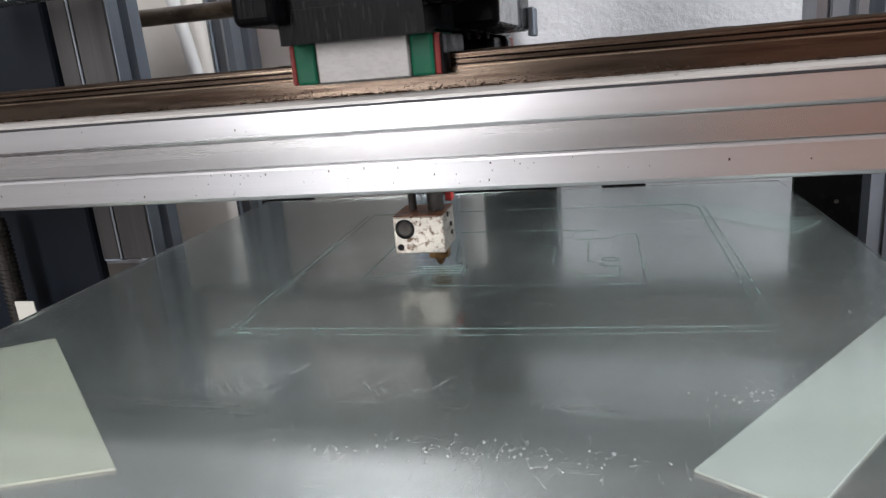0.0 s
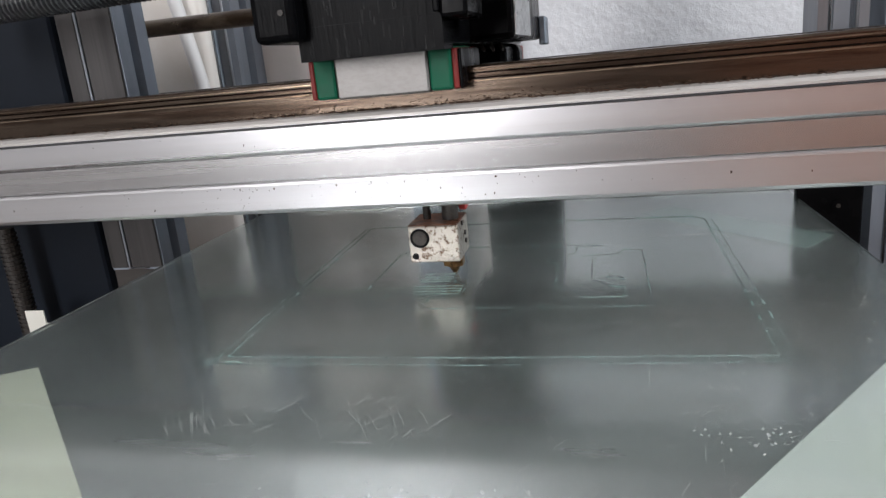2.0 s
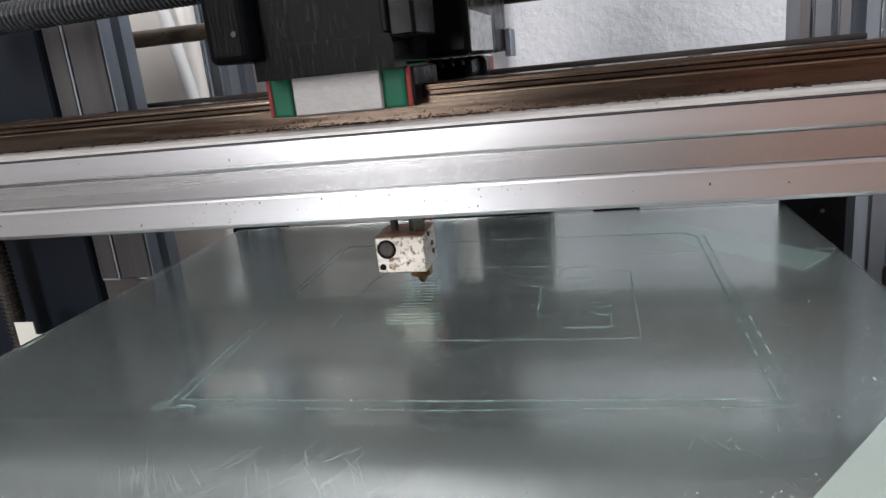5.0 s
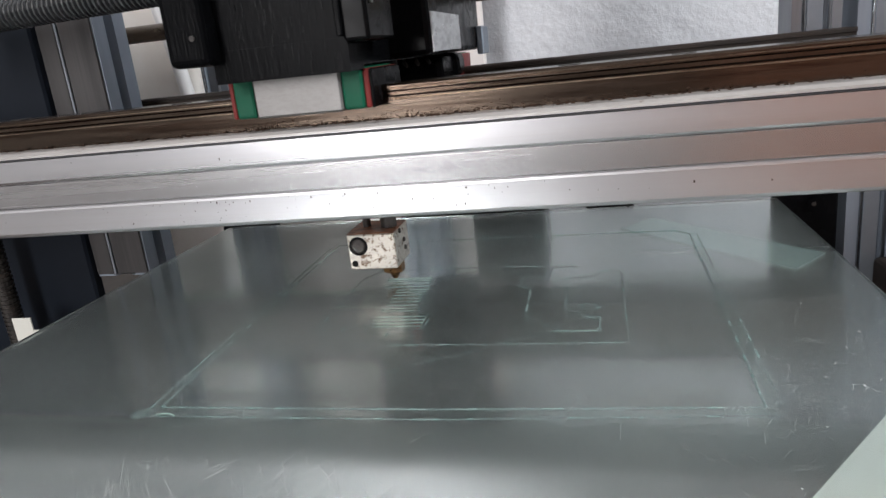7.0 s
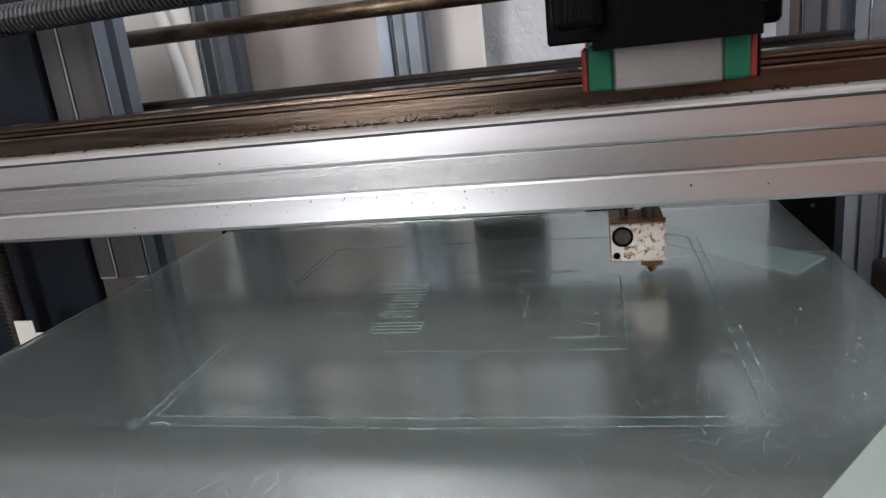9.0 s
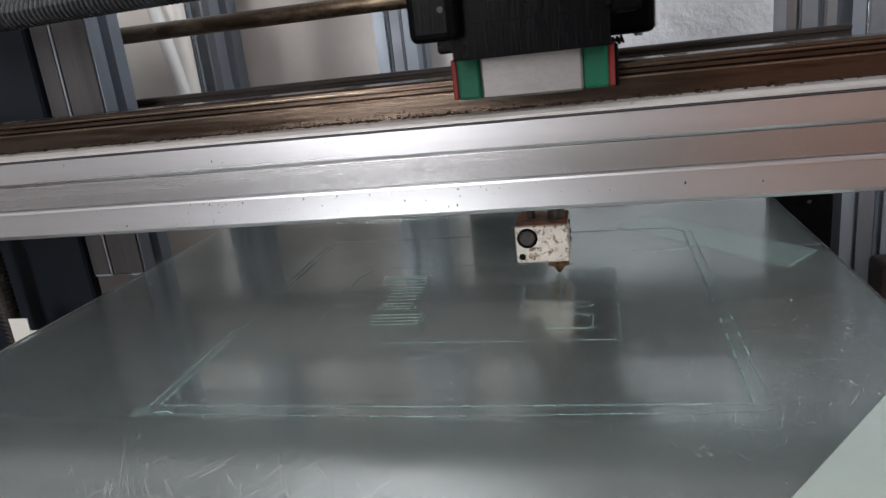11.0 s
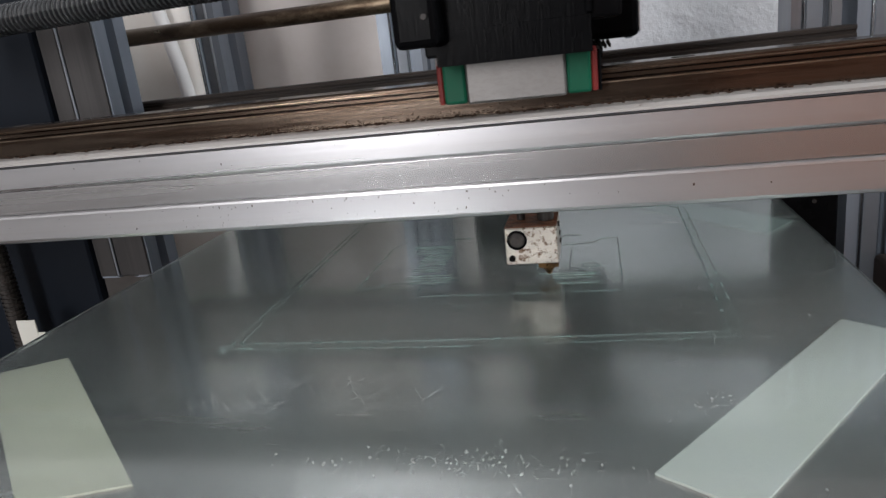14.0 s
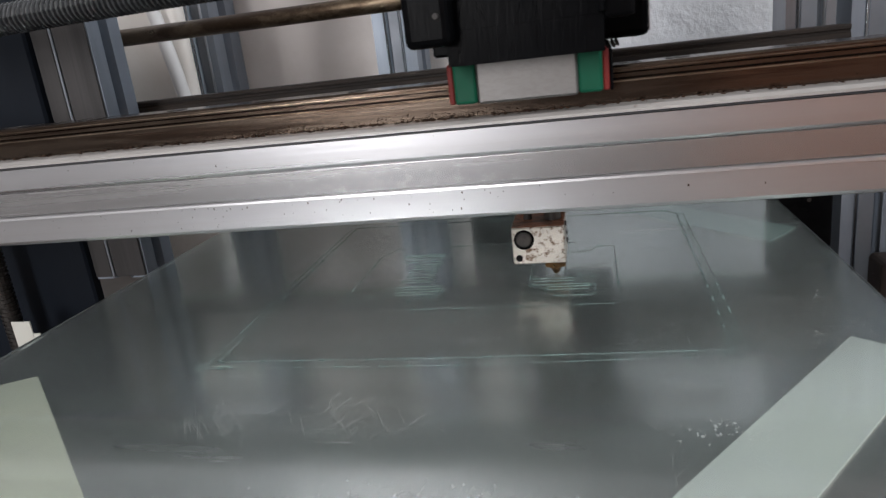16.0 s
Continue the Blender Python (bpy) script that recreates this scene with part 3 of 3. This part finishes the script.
    part("fan_duct", box(B(), 8, 27, 78, 112, 18, 69.5, 2, 2), BLACK_FLAT, t, "black fan duct behind the hot end")
    part("heat_sink", rod(B(), (8.8, 54.9, 30.1), (8.8, 54.9, 70), 9.0, seg=40), BLACK_FLAT, t)
    return t


# ---- loose things ----
def clutter():
    t = thing("corrugated_conduit", "grey ribbed flexible conduit hanging behind the beam", "conduit", 0, 62, 0)
    bm = B()
    n = 104
    ring = []
    for i in range(n * 4):
        s = i / (n * 4 - 1)
        x = -170 + 200 * s
        c = Vector((x, 0, 97.5 + 2.5 * math.sin(s * 2.2)))
        r = 4.75 + (0.5, 0.5, -0.35, -0.35)[i % 4]
        ring.append([bm.verts.new(c + Vector((0, r * math.cos(a), r * math.sin(a)))) for a in (2 * math.pi * k / 14 for k in range(14))])
    for a, b in zip(ring, ring[1:]):
        for k in range(14):
            bm.faces.new((a[k], a[(k + 1) % 14], b[(k + 1) % 14], b[k]))
    bmesh.ops.recalc_face_normals(bm, faces=bm.faces[:])
    part("sleeve", bm, HOSE, t)
    for x in (-171.5, 31):
        part("end_collar", rod(B(), (x - 3, 0, 98.5), (x + 3, 0, 98.5), 6.2), BLACK_FLAT, t, "black collar")
    t = thing("smooth_rod", "rusty steel rod running along the frame", "rod", 0, 140, 0)
    part("shaft", rod(B(), (-160, 0, 92.3), (120, 0, 92.3), 3.7), ROD_STEEL, t, smooth=True)
    t = thing("side_panel", "dark blue panel closing the printer's side", "panel", -215, 80, -75)
    part("sheet", box(B(), -320, 61, 16, 22, 0, 205, 1), NAVY, t)
    part("foot", box(B(), -320, 61, -40, 15.9, 0, 8, 1), NAVY, t)
    t = thing("end_panel", "dark brown panel beside the frame uprights", "panel", 186, 168, -75)
    part("sheet", box(B(), 0, 320, 0, 6, 0, 188, 1), BROWN, t)
    t = thing("back_board", "cream board leaning behind the frame", "board", -200, 290, -75)
    part("sheet", box(B(), 0, 200, 0, 8, 0, 420, 1), BOARD, t)
    t = thing("plastic_container", "milky plastic container behind the uprights", "container", -185, 200, -75)
    part("shell", box(B(), -3, 38, 0, 9, 0, 210, 4, 3), BAGM, t, smooth=True)
    part("cable", tube(B(), [(27.5 + 8.5 * math.sin(k / 15 * 1.5), -5, 178 - 4.5 * k) for k in range(-9, 16)], 3.6, 12), CABLE, t, "white cable hanging down", smooth=True)
    t = thing("mounting_plate", "black plate with a round screw at the frame", "plate", 135, 143, -75)
    p = part("plate", box(B(), 0, 24.6, 0, 4, 0, 110, 0.6), BLACK_FLAT, t)
    w = part("screw", rod(B(), (15.2, -1.6, 71.2), (15.2, 0, 71.2), 2.5), BLACK_FLAT, p, "black pan-head screw")
    part("socket", rod(B(), (15.2, -1.8, 71.2), (15.2, -1.61, 71.2), 0.9, seg=6), HOLE, w)
    t = thing("frame_bracket", "brown-black corner bracket beside the upright", "bracket", 174, 128, -75)
    part("block", box(B(), 0, 22, 0, 17, 0, 47, 2.5, 3), BROWN, t)
    part("bolt", rod(B(), (8, -2, 38), (8, 0, 38), 3.0, seg=6), HOLE, t)
    t = thing("lead_screw", "dark threaded lead screw at the frame's side", "lead screw", -189, 84, -75)
    part("shaft", rod(B(), (0, 0, 0), (0, 0, 90), 3.4), HOLE, t)
    for k in range(44):
        part("thread", rod(B(), (0, 0, 1 + 2 * k), (0, 0, 2 + 2 * k), 4.0, seg=16), HOLE, t)
    # hidden block added to cast a dark band into the bed's reflection
    t = thing("reflected_dark_block", "unseen black block mirrored as a dark band in the bed", "motor", 8, 195, -75)
    part("body", box(B(), -8, 30, 0, 40, 0, 129, 2, 2), BLACK_FLAT, t)
    part("shaft", rod(B(), (11, 20, 129.1), (11, 20, 133), 2.5), STEEL, t)
    t = thing("paper_tag", "small off-white card tag by the frame", "tag", -182, 76, -75)
    part("card", box(B(), 0, 9.5, 0, 0.6, 0, 55.6, 0.1), PAPER, t)
    part("flap", box(B(), 9.5, 13, 0.1, 0.6, 0, 50, 0.1), PAPER, t)


room()
frame_parts()
uprights()
bed_thing = bed()
trace_thing = beads()
carriage_thing = carriage()
clutter()

BED = [(0.0, 0.3), (0.5, -2.5), (1.0, -4.4), (1.5, -7.0), (2.0, -10.6), (2.5, -14.1), (3.0, -16.7), (3.5, -19.0), (4.0, -21.8), (4.5, -24.0),
       (5.5, -27.8), (6.3, -29.9), (7.0, -31.2), (7.5, -32.3), (8.0, -33.7), (8.5, -33.9), (9.0, -33.5), (10.0, -32.0), (10.8, -29.5),
       (11.3, -26.4), (11.5, -10.5), (11.7, 1.0), (12.0, 12.2), (12.5, 9.3), (13.0, 7.5), (13.5, 5.1), (14.0, 5.0), (14.5, 2.1), (15.0, 0.1),
       (15.5, -2.3), (16.0, -5.0)]
CARRIAGE = [(0.0, 0.0), (0.1, 2.5), (0.2, 3.1), (0.3, 1.1), (0.4, -2.0), (0.5, -4.5), (0.6, -6.8), (0.7, -6.2), (0.8, -3.3), (0.9, -0.6),
            (1.0, 2.2), (1.1, 3.3), (1.2, 2.1), (1.3, -0.5), (1.4, -3.7), (1.5, -6.1), (1.6, -6.2), (1.7, -3.5), (1.8, -0.4), (1.9, 2.3),
            (2.0, 2.9), (2.1, 1.7), (2.2, -1.2), (2.3, -3.8), (2.4, -6.6), (2.5, -6.3), (2.6, -3.5), (2.7, -0.3), (2.8, 2.2), (2.9, 3.1),
            (3.0, 2.9), (3.1, 0.7), (3.2, -2.3), (3.3, -5.3), (3.4, -6.5), (3.5, -5.2), (3.6, -2.1), (3.7, 0.1), (3.8, 3.2), (3.9, 3.1),
            (4.0, 0.8), (4.1, -1.4), (4.2, -4.2), (4.3, -7.0), (4.4, -9.8), (4.5, -10.9), (4.6, -12.4), (4.7, -11.7), (4.9, -6.6),
            (5.1, -0.8), (5.2, 1.8), (5.3, 2.3), (5.4, 0.2), (5.6, -5.6), (5.8, -11.6), (5.9, -12.4), (6.0, -10.2), (6.2, -4.6), (6.4, 1.2), (6.5, 2.0), (6.6, 0.2), (6.8, -6.3), (6.9, -8.6), (7.0, -10.5), (7.1, -12.9), (7.2, -12.6), (7.3, -4.5),
            (7.4, 4.1), (7.5, 13.2), (7.6, 22.2), (7.7, 30.9), (7.8, 39.3), (7.9, 43.0), (8.0, 45.2), (8.1, 47.7), (8.3, 53.1), (8.5, 58.6),
            (8.7, 63.7), (9.0, 72.0), (9.2, 77.7), (9.5, 82.0), (10.1, 70.0), (10.7, 55.0), (11.1, 43.0), (11.3, 41.1), (11.4, 41.6),
            (11.5, 43.3), (11.6, 43.8), (11.7, 44.8), (11.8, 45.9), (11.9, 47.9), (12.0, 50.6), (12.1, 52.2), (12.2, 53.5), (12.3, 52.2),
            (12.4, 49.9), (12.5, 48.1), (12.6, 45.3), (12.7, 42.9), (12.8, 41.4), (12.9, 41.8), (13.0, 44.8), (13.1, 46.4), (13.2, 49.1),
            (13.3, 52.0), (13.4, 53.8), (13.5, 53.6), (13.6, 50.1), (13.7, 47.3), (13.8, 44.7), (13.9, 42.3), (14.0, 40.1), (14.1, 37.1),
            (14.2, 36.8), (14.3, 38.9), (14.4, 41.1), (14.5, 44.2), (14.6, 46.4), (14.7, 48.8), (14.8, 49.3), (14.9, 47.1), (15.0, 45.8),
            (15.1, 42.4), (15.2, 39.8), (15.3, 37.4), (15.4, 36.6), (15.5, 38.3), (15.6, 40.4), (15.7, 43.3), (15.8, 46.2), (15.9, 46.2),
            (16.0, 43.6)]


NOZZLE_X, NOZZLE_Y = 8.8, 54.9


def at_time(rows, t):
    for (a, p), (b, q) in zip(rows, rows[1:]):
        if a <= t <= b:
            return p + (q - p) * (t - a) / (b - a)
    return rows[-1][1]


def fill_passes():
    """The passes of the fill, from turn to turn of the carriage: path on the glass and the time it is laid down."""
    turns = [CARRIAGE[k] for k in range(1, len(CARRIAGE) - 1)
             if (CARRIAGE[k][1] - CARRIAGE[k - 1][1]) * (CARRIAGE[k + 1][1] - CARRIAGE[k][1]) < 0]
    # passes laid before the clip begins
    done = [(0.0, [(2.6 - 0.5 * k, 45.4 + 2.3 * k), (16.6, 45.4 + 2.3 * k), (16.6, 47.6 + 2.3 * k)]) for k in range(4)]
    done += [(0.0, [(52.2, 40.6), (63.6, 40.6), (63.6, 42.4)])]
    for (ta, xa), (tb, xb) in zip(turns, turns[1:]):
        if (tb < 7.3 or ta > 11.9) and tb - ta < 0.9:
            y = NOZZLE_Y - at_time(BED, (ta + tb) / 2)
            done.append(((ta + tb) / 2, [(NOZZLE_X + xa, y), (NOZZLE_X + xb, y), (NOZZLE_X + xb, y + 1.6)]))
    return done


def fill_bead(points):
    return part("fill_bead", tube(B(), [(x, y, 0.12) for x, y in points], 0.17, 6, 0.4), HATCH, trace_thing, "freshly laid translucent line", smooth=True)


# each pass of the fill lies under the plate until the nozzle lays it down
FILL = [(t, fill_bead(points)) for t, points in fill_passes()]


def motions():
    walk(bed_thing, [(t, pose(0, y * MM, -0.012)) for t, y in BED])
    walk(trace_thing, [(t, pose(0, y * MM, 0)) for t, y in BED])
    for t, bead in FILL:
        if t > 0:
            walk(bead, [(0.0, pose(0, 0, -0.009)), (t - 0.15, pose(0, 0, -0.009)), (t + 0.05, pose(0, 0, 0)), (16.0, pose(0, 0, 0))])
    walk(carriage_thing, [(t, pose(x * MM, 0, 0)) for t, x in CARRIAGE])


motions()
